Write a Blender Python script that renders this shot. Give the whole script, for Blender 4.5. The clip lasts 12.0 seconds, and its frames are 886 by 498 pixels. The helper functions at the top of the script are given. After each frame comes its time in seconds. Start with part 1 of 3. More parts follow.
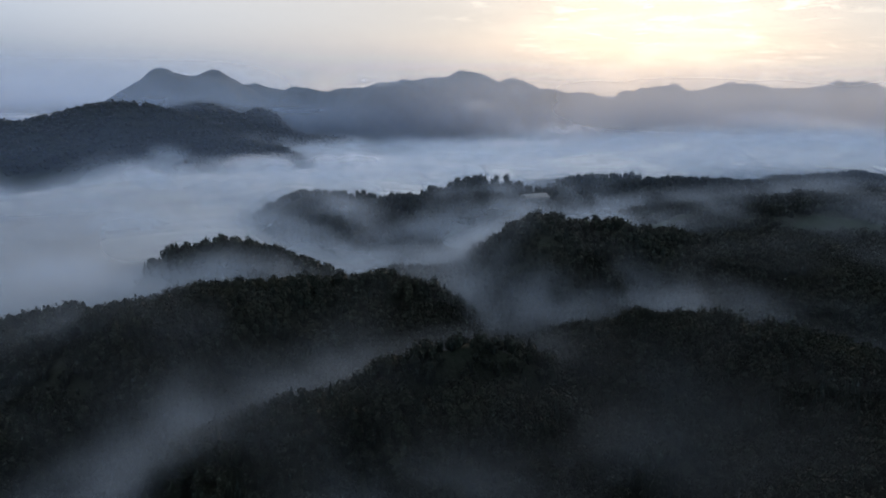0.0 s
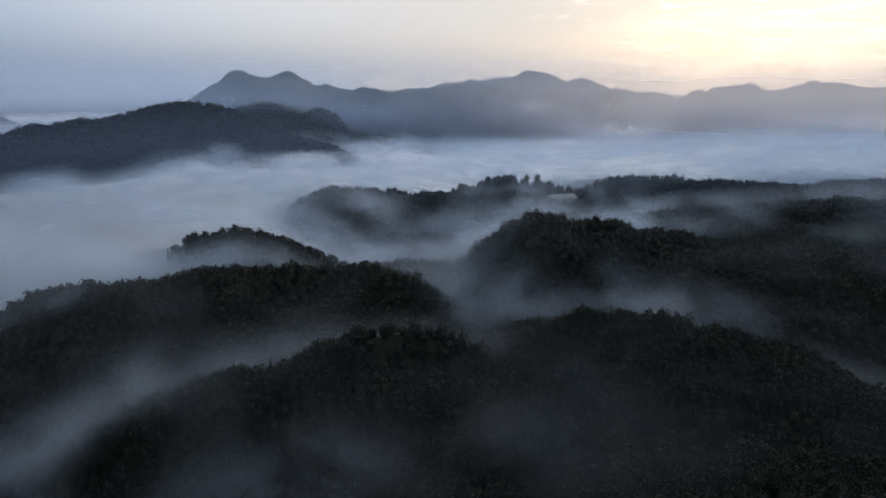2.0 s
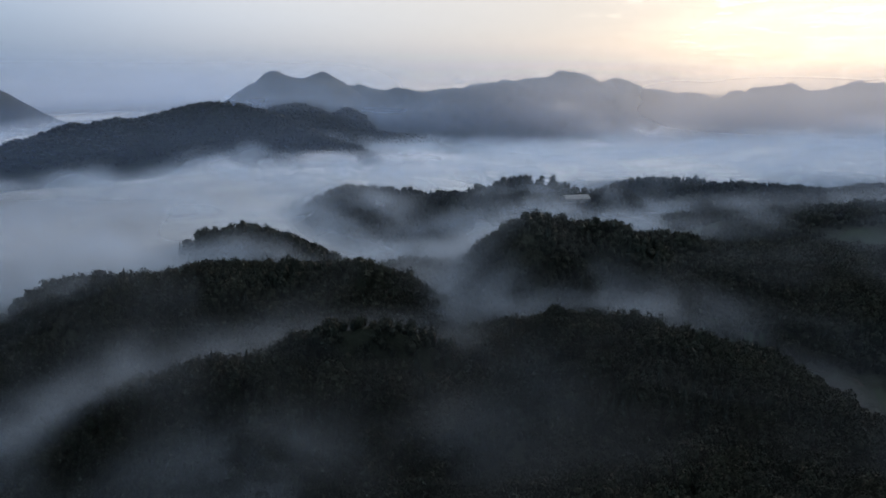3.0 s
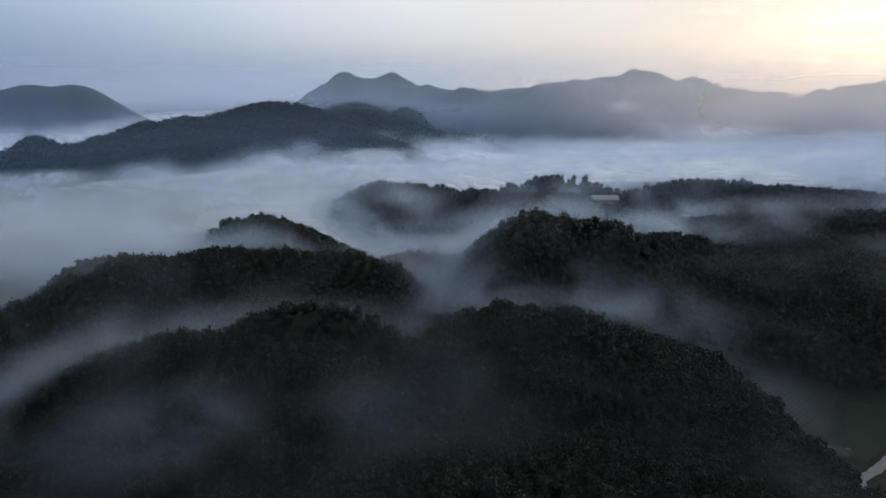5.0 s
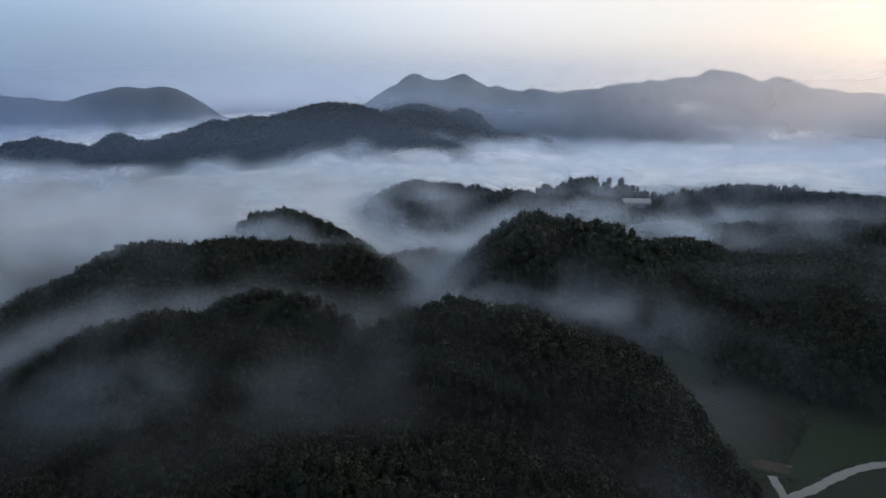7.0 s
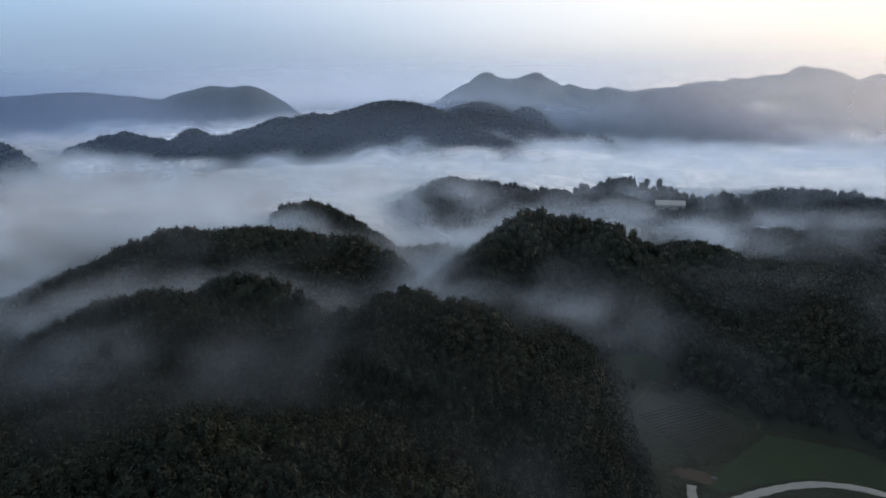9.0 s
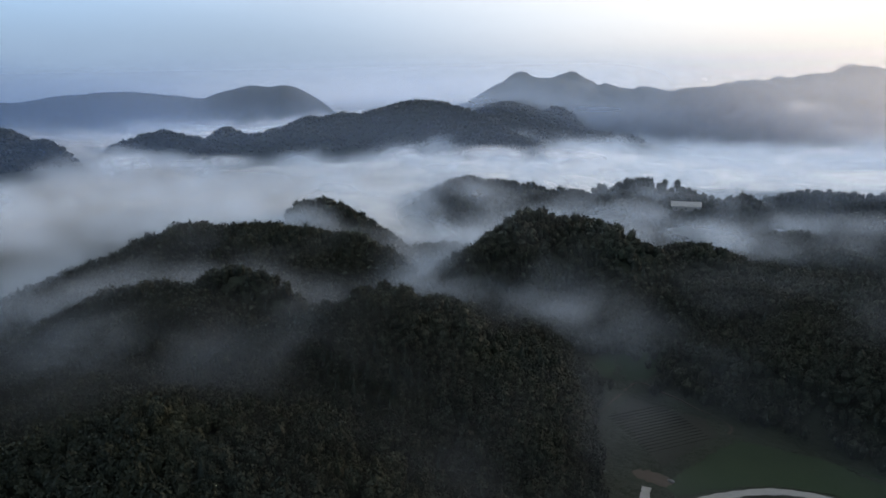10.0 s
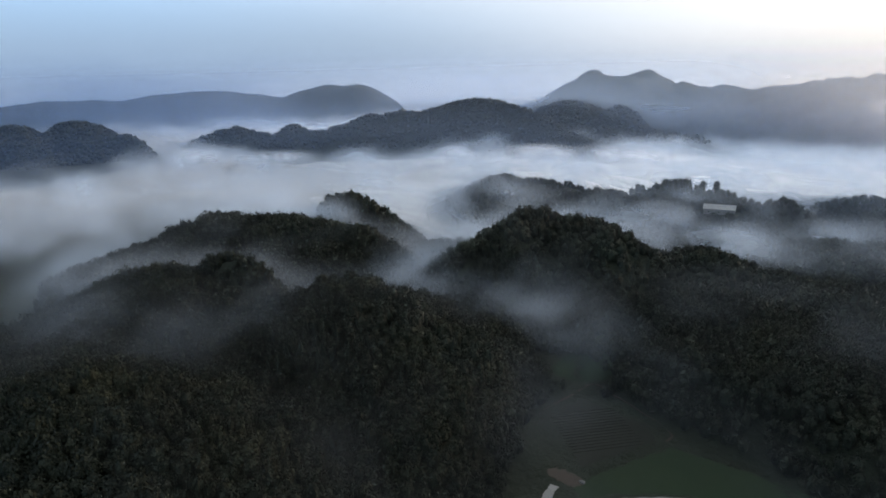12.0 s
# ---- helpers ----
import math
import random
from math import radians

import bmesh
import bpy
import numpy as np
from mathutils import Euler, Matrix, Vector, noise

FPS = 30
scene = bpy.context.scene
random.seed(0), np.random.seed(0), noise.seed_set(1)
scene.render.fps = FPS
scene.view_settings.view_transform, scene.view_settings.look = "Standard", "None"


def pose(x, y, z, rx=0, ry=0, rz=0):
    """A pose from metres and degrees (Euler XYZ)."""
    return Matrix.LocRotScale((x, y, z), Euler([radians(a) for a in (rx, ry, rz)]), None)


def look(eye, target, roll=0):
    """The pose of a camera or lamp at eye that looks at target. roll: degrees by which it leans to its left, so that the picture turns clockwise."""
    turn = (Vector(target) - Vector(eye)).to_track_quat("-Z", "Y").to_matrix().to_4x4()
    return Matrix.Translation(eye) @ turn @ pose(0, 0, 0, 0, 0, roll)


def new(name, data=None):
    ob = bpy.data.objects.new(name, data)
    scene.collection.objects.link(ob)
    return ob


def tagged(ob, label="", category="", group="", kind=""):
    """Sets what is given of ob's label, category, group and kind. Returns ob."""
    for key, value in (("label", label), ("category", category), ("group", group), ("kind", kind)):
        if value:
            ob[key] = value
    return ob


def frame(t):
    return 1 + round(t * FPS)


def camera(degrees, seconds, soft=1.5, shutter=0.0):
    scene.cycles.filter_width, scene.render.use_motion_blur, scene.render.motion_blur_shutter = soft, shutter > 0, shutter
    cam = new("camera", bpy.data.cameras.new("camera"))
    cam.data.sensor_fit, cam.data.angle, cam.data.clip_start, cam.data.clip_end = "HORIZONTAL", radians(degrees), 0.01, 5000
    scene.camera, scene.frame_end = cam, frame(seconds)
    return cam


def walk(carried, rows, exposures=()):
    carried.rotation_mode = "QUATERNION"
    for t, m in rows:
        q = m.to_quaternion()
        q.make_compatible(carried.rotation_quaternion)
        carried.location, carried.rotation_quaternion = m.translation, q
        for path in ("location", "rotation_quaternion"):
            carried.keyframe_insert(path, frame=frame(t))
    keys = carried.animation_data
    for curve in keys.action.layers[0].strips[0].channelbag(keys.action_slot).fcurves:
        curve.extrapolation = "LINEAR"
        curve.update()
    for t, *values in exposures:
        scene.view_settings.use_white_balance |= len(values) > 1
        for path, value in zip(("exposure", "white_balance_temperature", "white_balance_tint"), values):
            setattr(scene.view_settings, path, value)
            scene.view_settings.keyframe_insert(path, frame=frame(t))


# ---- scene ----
cam = camera(68.2, 12.0)
METRES, EYE, TILT, LEAN, TURN = 450.0, 122.85, 0.0, 0.0, 0.0
ROWS = [
    (0.0, 0.0, 0.0, 0.0, 0.25, -15.57, -0.89),
    (0.5, 0.0389, -0.0095, 0.0023, 2.29, -15.62, -0.8),
    (1.0, 0.0785, -0.0174, 0.0046, 4.34, -15.67, -0.7),
    (1.5, 0.1184, -0.0236, 0.0063, 6.39, -15.71, -0.58),
    (2.0, 0.1591, -0.0277, 0.0077, 8.47, -15.74, -0.48),
    (2.5, 0.1999, -0.03, 0.009, 10.54, -15.75, -0.4),
    (3.0, 0.2407, -0.0302, 0.0099, 12.61, -15.76, -0.32),
    (5.0, 0.4074, -0.0128, 0.0098, 21.12, -15.76, 0.16),
    (5.5, 0.4477, -0.0042, 0.0102, 23.22, -15.74, 0.25),
    (6.0, 0.4877, 0.0066, 0.0102, 25.35, -15.71, 0.34),
    (6.5, 0.5276, 0.0199, 0.0097, 27.6, -15.65, 0.45),
    (7.0, 0.5663, 0.0349, 0.0089, 29.82, -15.59, 0.52),
    (9.0, 0.7189, 0.1107, 0.0062, 38.82, -15.57, 0.86),
    (9.5, 0.7545, 0.133, 0.0056, 41.0, -15.56, 0.98),
    (10.0, 0.7892, 0.157, 0.0046, 43.19, -15.54, 1.05),
    (10.5, 0.8228, 0.1823, 0.0033, 45.39, -15.5, 1.13),
    (11.0, 0.8547, 0.2091, 0.002, 47.58, -15.48, 1.21),
    (11.5, 0.8858, 0.2375, 0.0003, 49.78, -15.43, 1.31),
    (12.0, 0.915, 0.2674, -0.0017, 52.04, -15.39, 1.4),
]
EXPOSURES = [(0.0, -0.05, 6420, 10), (3.0, 0.06, 6560, 10), (7.0, 0.31, 6720, 10), (12.0, 0.70, 7120, 10)]
walk(cam, [(t, pose(0, 0, EYE, TILT, LEAN, TURN) @ pose(METRES * x, METRES * y, METRES * z, 90 + pitch, roll, yaw)) for t, x, y, z, yaw, pitch, roll in ROWS], EXPOSURES)

# ---- light ----
SUN_AZ, SUN_EL, GLOW_EL = radians(16.5), radians(6.0), radians(2.4)
SUN_DIR = Vector((math.sin(SUN_AZ) * math.cos(SUN_EL), math.cos(SUN_AZ) * math.cos(SUN_EL), math.sin(SUN_EL)))
GLOW_DIR = Vector((math.sin(SUN_AZ) * math.cos(GLOW_EL), math.cos(SUN_AZ) * math.cos(GLOW_EL), math.sin(GLOW_EL)))
scene.cycles.transparent_max_bounces = 128


class Nodes:
    """A small node-tree writer."""

    def __init__(self, tree):
        self.t = tree
        tree.nodes.clear()

    def n(self, kind, **sets):
        node = self.t.nodes.new(kind)
        for k, v in sets.items():
            if k == "op":
                node.operation = v
            elif k == "blend":
                node.blend_type = v
            elif k == "dtype":
                node.data_type = v
        return node

    def put(self, socket, v):
        if isinstance(v, bpy.types.NodeSocket):
            self.t.links.new(v, socket)
        elif isinstance(v, (tuple, list)) and socket.type == "RGBA" and len(v) == 3:
            socket.default_value = (*v, 1.0)
        else:
            socket.default_value = v

    def math(self, op, a, b=0.0, c=0.0):
        m = self.n("ShaderNodeMath", op=op)
        for i, v in enumerate((a, b, c)):
            self.put(m.inputs[i], v)
        return m.outputs[0]

    def vec(self, op, a, b=(0, 0, 0)):
        m = self.n("ShaderNodeVectorMath", op=op)
        self.put(m.inputs[0], a)
        self.put(m.inputs[1], b)
        return m.outputs["Value"] if op == "DOT_PRODUCT" else m.outputs["Vector"]

    def mix(self, f, a, b, blend="MIX"):
        m = self.n("ShaderNodeMix", dtype="RGBA", blend=blend)
        self.put(m.inputs[0], f)
        self.put(m.inputs[6], a)
        self.put(m.inputs[7], b)
        return m.outputs[2]

    def noise(self, vector, scale, detail=4.0, rough=0.55, warp=0.0):
        m = self.n("ShaderNodeTexNoise")
        self.put(m.inputs["Vector"], vector)
        m.inputs["Scale"].default_value = scale
        m.inputs["Detail"].default_value = detail
        m.inputs["Roughness"].default_value = rough
        m.inputs["Distortion"].default_value = warp
        return m.outputs["Fac"]

    def remap(self, v, a, b, c=0.0, d=1.0):
        m = self.n("ShaderNodeMapRange")
        m.interpolation_type = "SMOOTHSTEP"
        for i, x in enumerate((v, a, b, c, d)):
            self.put(m.inputs[i], x)
        return m.outputs[0]

    def ramp(self, f, stops):
        m = self.n("ShaderNodeValToRGB")
        e = m.color_ramp.elements
        while len(e) < len(stops):
            e.new(0.5)
        for el, (p, c) in zip(e, stops):
            el.position, el.color = p, (*c, 1.0)
        self.put(m.inputs[0], f)
        return m.outputs[0]


def make_world():
    world = bpy.data.worlds.new("morning_sky")
    scene.world = world
    world.use_nodes = True
    g = Nodes(world.node_tree)
    way = g.n("ShaderNodeTexCoord").outputs["Generated"]
    xyz = g.n("ShaderNodeSeparateXYZ")
    g.put(xyz.inputs[0], way)
    up = xyz.outputs[2]
    # overcast veil: dusky blue at the horizon, paler above
    veil = g.ramp(g.math("MULTIPLY_ADD", up, 2.0, 0.1), [
        (0.0, (0.20, 0.26, 0.35)), (0.10, (0.38, 0.46, 0.58)), (0.155, (0.52, 0.60, 0.72)),
        (0.22, (0.66, 0.74, 0.86)), (0.32, (0.80, 0.86, 0.94)), (0.55, (0.84, 0.88, 0.94)), (1.0, (0.90, 0.93, 0.98))])
    # cloud layer seen in perspective: streaks that flatten towards the horizon
    flat = g.math("DIVIDE", 1.0, g.math("ADD", g.math("MAXIMUM", up, 0.0), 0.10))
    plane = g.n("ShaderNodeCombineXYZ")
    g.put(plane.inputs[0], g.math("MULTIPLY", xyz.outputs[0], flat))
    g.put(plane.inputs[1], g.math("MULTIPLY", xyz.outputs[1], flat))
    clouds = g.noise(plane.outputs[0], 0.9, 7.0, 0.58, 0.4)
    streak = g.mix(g.remap(up, 0.03, 0.16), (1.0, 1.0, 1.0), g.remap(clouds, 0.34, 0.68, 0.94, 1.05))
    veil = g.mix(1.0, veil, streak, "MULTIPLY")
    # the sky away from the sunrise is bluer and dimmer
    side = g.vec("DOT_PRODUCT", way, (math.sin(SUN_AZ), math.cos(SUN_AZ), 0.0))
    veil = g.mix(1.0, veil, g.mix(g.remap(side, -0.2, 0.95), g.mix(g.remap(up, 0.3, 0.8), (0.44, 0.69, 1.0), (0.66, 0.76, 0.88)), (1.04, 1.0, 0.97)), "MULTIPLY")
    # a dusky blue bank low in the sky away from the sunrise
    low = g.math("MULTIPLY", g.remap(up, 0.19, 0.03), g.remap(side, 0.85, 0.2))
    veil = g.mix(g.math("MULTIPLY", low, 0.75), veil, (0.20, 0.29, 0.43))
    # glow round the sun behind the cloud
    near = g.math("MAXIMUM", g.vec("DOT_PRODUCT", way, tuple(GLOW_DIR)), 0.0)
    wide = g.math("POWER", near, 5.0)
    tight = g.math("POWER", near, 60.0)
    fine = g.noise(plane.outputs[0], 2.6, 6.0, 0.6, 0.5)
    breaks = g.math("ADD", g.remap(clouds, 0.42, 0.60, 0.45, 1.0), g.remap(fine, 0.56, 0.64, 0.0, 2.2))
    veil = g.mix(g.math("MULTIPLY", wide, 0.9), veil, (0.78, 0.74, 0.70))
    glow = g.mix(g.math("MULTIPLY", tight, breaks), (0, 0, 0), (0.42, 0.38, 0.31))
    veil = g.mix(1.0, veil, glow, "ADD")
    over = g.n("ShaderNodeCombineXYZ")
    g.put(over.inputs[0], xyz.outputs[0])
    g.put(over.inputs[1], xyz.outputs[1])
    g.put(over.inputs[2], g.math("MAXIMUM", up, 0.03))
    sky = g.n("ShaderNodeTexSky")
    g.put(sky.inputs[0], over.outputs[0])
    sky.sky_type = "NISHITA"
    sky.sun_disc = False
    sky.sun_elevation, sky.sun_rotation = SUN_EL, SUN_AZ
    clear = g.mix(1.0, sky.outputs[0], (0.08, 0.08, 0.08), "MULTIPLY")
    col = g.mix(0.9, clear, veil)
    bg = g.n("ShaderNodeBackground")
    g.put(bg.inputs[0], col)
    bg.inputs[1].default_value = 1.0
    out = g.n("ShaderNodeOutputWorld")
    g.put(out.inputs[0], bg.outputs[0])


make_world()
sun = new("sun", bpy.data.lights.new("sun", "SUN"))
sun.data.energy, sun.data.angle, sun.data.color = 3.0, radians(12), (1.0, 0.85, 0.68)
sun.matrix_world = look((0, 0, 300), Vector((0, 0, 300)) - SUN_DIR)


# ---- materials ----
def material(name):
    m = bpy.data.materials.new(name)
    m.use_nodes = True
    return m, Nodes(m.node_tree)


def surface(g, shader):
    out = g.n("ShaderNodeOutputMaterial")
    g.put(out.inputs[0], shader)


def principled(g, colour, rough, bump=None, strength=0.5, distance=0.1):
    b = g.n("ShaderNodeBsdfPrincipled")
    g.put(b.inputs["Base Color"], colour)
    g.put(b.inputs["Roughness"], rough)
    b.inputs["Specular IOR Level"].default_value = 0.25
    if bump is not None:
        k = g.n("ShaderNodeBump")
        k.inputs["Strength"].default_value, k.inputs["Distance"].default_value = strength, distance
        g.put(k.inputs["Height"], bump)
        g.put(b.inputs["Normal"], k.outputs[0])
    return b.outputs[0]


def mat_ground():
    m, g = material("forest_floor")
    p = g.n("ShaderNodeNewGeometry").outputs["Position"]
    c = g.ramp(g.noise(p, 0.02, 5), [(0.3, (0.006, 0.009, 0.006)), (0.7, (0.014, 0.018, 0.010))])
    c = g.mix(g.noise(p, 0.6, 4), c, (0.014, 0.019, 0.010))
    surface(g, principled(g, c, 0.95, g.noise(p, 0.15, 8, 0.7), 1.0, 4.0))
    return m


def mat_leaves(name, low, high, sun_side):
    m, g = material(name)
    geo = g.n("ShaderNodeNewGeometry")
    p = geo.outputs["Position"]
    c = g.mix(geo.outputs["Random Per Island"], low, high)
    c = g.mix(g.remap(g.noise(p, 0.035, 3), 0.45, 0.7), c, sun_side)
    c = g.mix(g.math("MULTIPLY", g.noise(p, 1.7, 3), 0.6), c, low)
    surface(g, principled(g, c, 0.8, g.noise(p, 1.2, 5, 0.7), 0.8, 0.5))
    return m


def mat_plain(name, a, b, scale, rough=0.9, bump_scale=3.0, depth=0.05):
    m, g = material(name)
    p = g.n("ShaderNodeNewGeometry").outputs["Position"]
    c = g.mix(g.noise(p, scale, 6, 0.6), a, b)
    surface(g, principled(g, c, rough, g.noise(p, bump_scale, 5), 0.6, depth))
    return m


def mat_mist(name, scale, lo, hi, top, colour=(0.88, 0.90, 0.94), pass_light=0.35, squash=2.5, detail=4.0, gloss=0.0, torn=False):
    """Mist: mostly see-through sheets whose thickness comes from the sheet's own density and a cloudy noise."""
    m, g = material(name)
    p = g.n("ShaderNodeNewGeometry").outputs["Position"]
    q = g.vec("MULTIPLY", p, (1.0, 1.0, squash))
    att = g.n("ShaderNodeAttribute")
    att.attribute_name = "mist"
    cloud = g.remap(g.noise(q, scale, detail, 0.5, 0.5), lo, hi)
    if torn:
        rag = g.n("ShaderNodeAttribute")
        rag.attribute_name = "torn"
        cloud = g.math("SUBTRACT", 1.0, g.math("MULTIPLY", rag.outputs["Fac"], g.math("SUBTRACT", 1.0, cloud)))
    a = g.math("MULTIPLY", g.math("MULTIPLY", cloud, att.outputs["Fac"]), top)
    d = g.n("ShaderNodeBsdfDiffuse")
    g.put(d.inputs[0], colour)
    tr = g.n("ShaderNodeBsdfTranslucent")
    g.put(tr.inputs[0], colour)
    both = g.n("ShaderNodeMixShader")
    both.inputs[0].default_value = pass_light
    g.put(both.inputs[1], d.outputs[0])
    g.put(both.inputs[2], tr.outputs[0])
    sheen = g.n("ShaderNodeBsdfGlossy")
    g.put(sheen.inputs["Color"], colour)
    sheen.inputs["Roughness"].default_value = 0.8
    lit = g.n("ShaderNodeMixShader")
    lit.inputs[0].default_value = gloss
    g.put(lit.inputs[1], both.outputs[0])
    g.put(lit.inputs[2], sheen.outputs[0])
    clear = g.n("ShaderNodeBsdfTransparent")
    mix = g.n("ShaderNodeMixShader")
    g.put(mix.inputs[0], a)
    g.put(mix.inputs[1], clear.outputs[0])
    g.put(mix.inputs[2], lit.outputs[0])
    surface(g, mix.outputs[0])
    return m


GROUND = mat_ground()
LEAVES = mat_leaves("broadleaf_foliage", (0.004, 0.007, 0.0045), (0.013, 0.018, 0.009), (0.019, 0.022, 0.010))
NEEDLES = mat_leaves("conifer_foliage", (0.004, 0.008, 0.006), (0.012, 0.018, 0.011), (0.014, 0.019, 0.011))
BARK = mat_plain("bark", (0.05, 0.038, 0.028), (0.10, 0.08, 0.06), 2.0)
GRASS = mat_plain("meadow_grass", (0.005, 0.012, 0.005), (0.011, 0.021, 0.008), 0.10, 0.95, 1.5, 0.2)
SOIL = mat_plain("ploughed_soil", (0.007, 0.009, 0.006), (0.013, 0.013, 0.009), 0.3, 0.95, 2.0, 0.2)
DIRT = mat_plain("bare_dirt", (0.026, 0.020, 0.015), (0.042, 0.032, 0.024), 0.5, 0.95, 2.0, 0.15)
CONCRETE = mat_plain("concrete_lane", (0.12, 0.12, 0.115), (0.18, 0.175, 0.165), 0.4, 0.85, 4.0, 0.02)
ROOF = mat_plain("pale_roof_sheet", (0.15, 0.15, 0.15), (0.22, 0.22, 0.215), 0.3, 0.45, 1.0, 0.02)
WALLPAINT = mat_plain("farm_wall", (0.14, 0.135, 0.125), (0.20, 0.19, 0.18), 0.6, 0.8, 3.0, 0.02)

# ---- lie of the land ----
RNG = np.random.default_rng(7)
LATTICE = RNG.random((256, 256))


def vnoise(x, y):
    xi, yi = np.floor(x).astype(int), np.floor(y).astype(int)
    fx, fy = x - xi, y - yi
    fx, fy = fx * fx * (3 - 2 * fx), fy * fy * (3 - 2 * fy)
    a, b = LATTICE[xi % 256, yi % 256], LATTICE[(xi + 1) % 256, yi % 256]
    c, d = LATTICE[xi % 256, (yi + 1) % 256], LATTICE[(xi + 1) % 256, (yi + 1) % 256]
    return (a * (1 - fx) + b * fx) * (1 - fy) + (c * (1 - fx) + d * fx) * fy


def fbm(x, y, octaves=4):
    s, w, t = 0.0, 1.0, 0.0
    for k in range(octaves):
        s = s + w * vnoise(x * 2 ** k + 17.3 * k, y * 2 ** k + 9.1 * k)
        t += w
        w *= 0.5
    return s / t - 0.5


def step(v, a, b):
    u = np.clip((v - a) / (b - a), 0, 1)
    return u * u * (3 - 2 * u)


def smax(a, b, k):
    h = np.clip(0.5 + 0.5 * (a - b) / k, 0, 1)
    return b * (1 - h) + a * h + k * h * (1 - h)


# centre x, y, top, half length, half width, turn of the long axis, drop
NEAR_HILLS = [
    (36.5, 673.3, -11.2, 37.5, 18.7, 0, 8), (99.4, 280.6, 6, 20.3, 19.8, 0, 16), (139.1, 277.2, 5, 38.2, 23.5, -20, 14.4), (157.9, 207.9, -13.3, 86.4, 27.9, 105, 13.6),
    (161.9, 148.5, -0.4, 30.4, 49, 90, 12.6), (8.3, 262.9, 7.7, 14.5, 4.1, 10, 10.7), (-6.8, 226.1, -7.7, 36.8, 19.7, 15, 13.1), (88, 225, -13, 40, 26, 70, 13),
    (28.6, 211, -13.4, 39.8, 20.5, 105, 12.4), (40, 160, -24, 45, 22, 100, 12), (110, 159.8, -16.9, 60, 40, 20, 12), (60, 90, -36, 90, 40, 20, 12),
    (175, 80, -14, 60, 50, 90, 14), (-106.6, 311.6, -30.2, 60.2, 37.9, 20, 9.3), (-46.8, 385.9, -8, 27.3, 12.7, 0, 15.4), (-98.3, 351.2, -3.9, 34.5, 23, 0, 10.5),
    (-154.7, 312.1, -7.4, 24.9, 27.2, 10, 10.6), (-209.4, 340.2, -14.1, 29.4, 16.2, 5, 15.2), (-149.3, 442.4, 1.5, 25.7, 11.7, 5, 16.1), (72, 452.3, 15.7, 17.1, 27.1, 0, 18.5),
    (113, 483.3, 8, 26.6, 18.4, -10, 14.9), (172, 531.7, -12, 24.2, 22.6, 0, 11.7), (244, 450.6, -13.2, 64.2, 31, -25, 12), (300.6, 504, -13.4, 57, 53.9, 0, 10.8),
    (-1.9, 461.5, -28.4, 35.8, 28.3, 0, 12), (-133.9, 621.2, -5.7, 22.7, 25.9, 8, 12.6), (-108.9, 678.9, -12.6, 47.3, 10.2, 10, 10.1), (-33.4, 574, -48.5, 115.5, 34.9, 0, 8.9),
    (40.8, 722.3, 2.3, 32.8, 6.9, 8, 16), (133, 724.7, -11, 21.2, 16.7, 0, 17.2), (206.1, 815.3, -8.6, 52.2, 12.8, 0, 14.2), (288.8, 778.8, -7.2, 47.8, 17.8, -8, 10.3),
    (380.7, 754.2, -7.2, 36, 18, 0, 10.8), (354.6, 626.4, 3.6, 40.5, 27, 0, 10.8), (432, 648, -1.5, 66, 45, 0, 10.8), (474, 810, -6.4, 74.2, 35.9, 0, 13),
    (214.2, 648, -30.5, 55.9, 62.8, 0, 10.8), (378, 531, -15, 66.5, 54, 0, 9), (84.9, 486.4, 8, 13.5, 21.2, 0, 11.3), (97, 690, -11, 22, 14, 0, 11),
]
FAR_HILLS = [
    (-411.5, 825.4, 70.6, 70, 17.6, 25, 30.4), (-306.2, 860.3, 30.8, 59.1, 34, 8, 31.2), (-235, 868, 13, 45, 21, 0, 25), (-503.3, 731.3, 56.7, 84.4, 23.2, 40, 44.6),
    (-617.2, 606.1, 38.7, 28.9, 23.8, 35, 34.3), (-719.5, 545.7, 31.1, 51.5, 7.4, 30, 19.8), (-533.6, 664.5, 39.4, 86.2, 11.4, 45, 31.7), (-771.5, 304, 57, 54.8, 38.9, 25, 33.4),
    (-790.6, 212.6, 54.1, 59.7, 38.6, 20, 31.9), (-686, 356.5, 36, 32.6, 21.5, 30, 38.4), (-365, 1002.2, 62, 51.6, 46.2, 5, 36), (-290.8, 1041.9, 53.6, 29.6, 33.9, -8, 40),
    (-277.8, 1056.8, 16.9, 88.8, 31.3, -5, 21.7), (-160.7, 1063.4, 5.4, 31.8, 15.8, 0, 22.4), (-870.3, 882.3, 94.5, 63, 74.1, 40, 63.3), (-928.1, 838.9, 93.2, 102.4, 55.6, 40, 55.1),
    (-1152, 630, 86.4, 198, 72, 50, 45), (-1350, 378, 72, 225, 81, 70, 45),
]
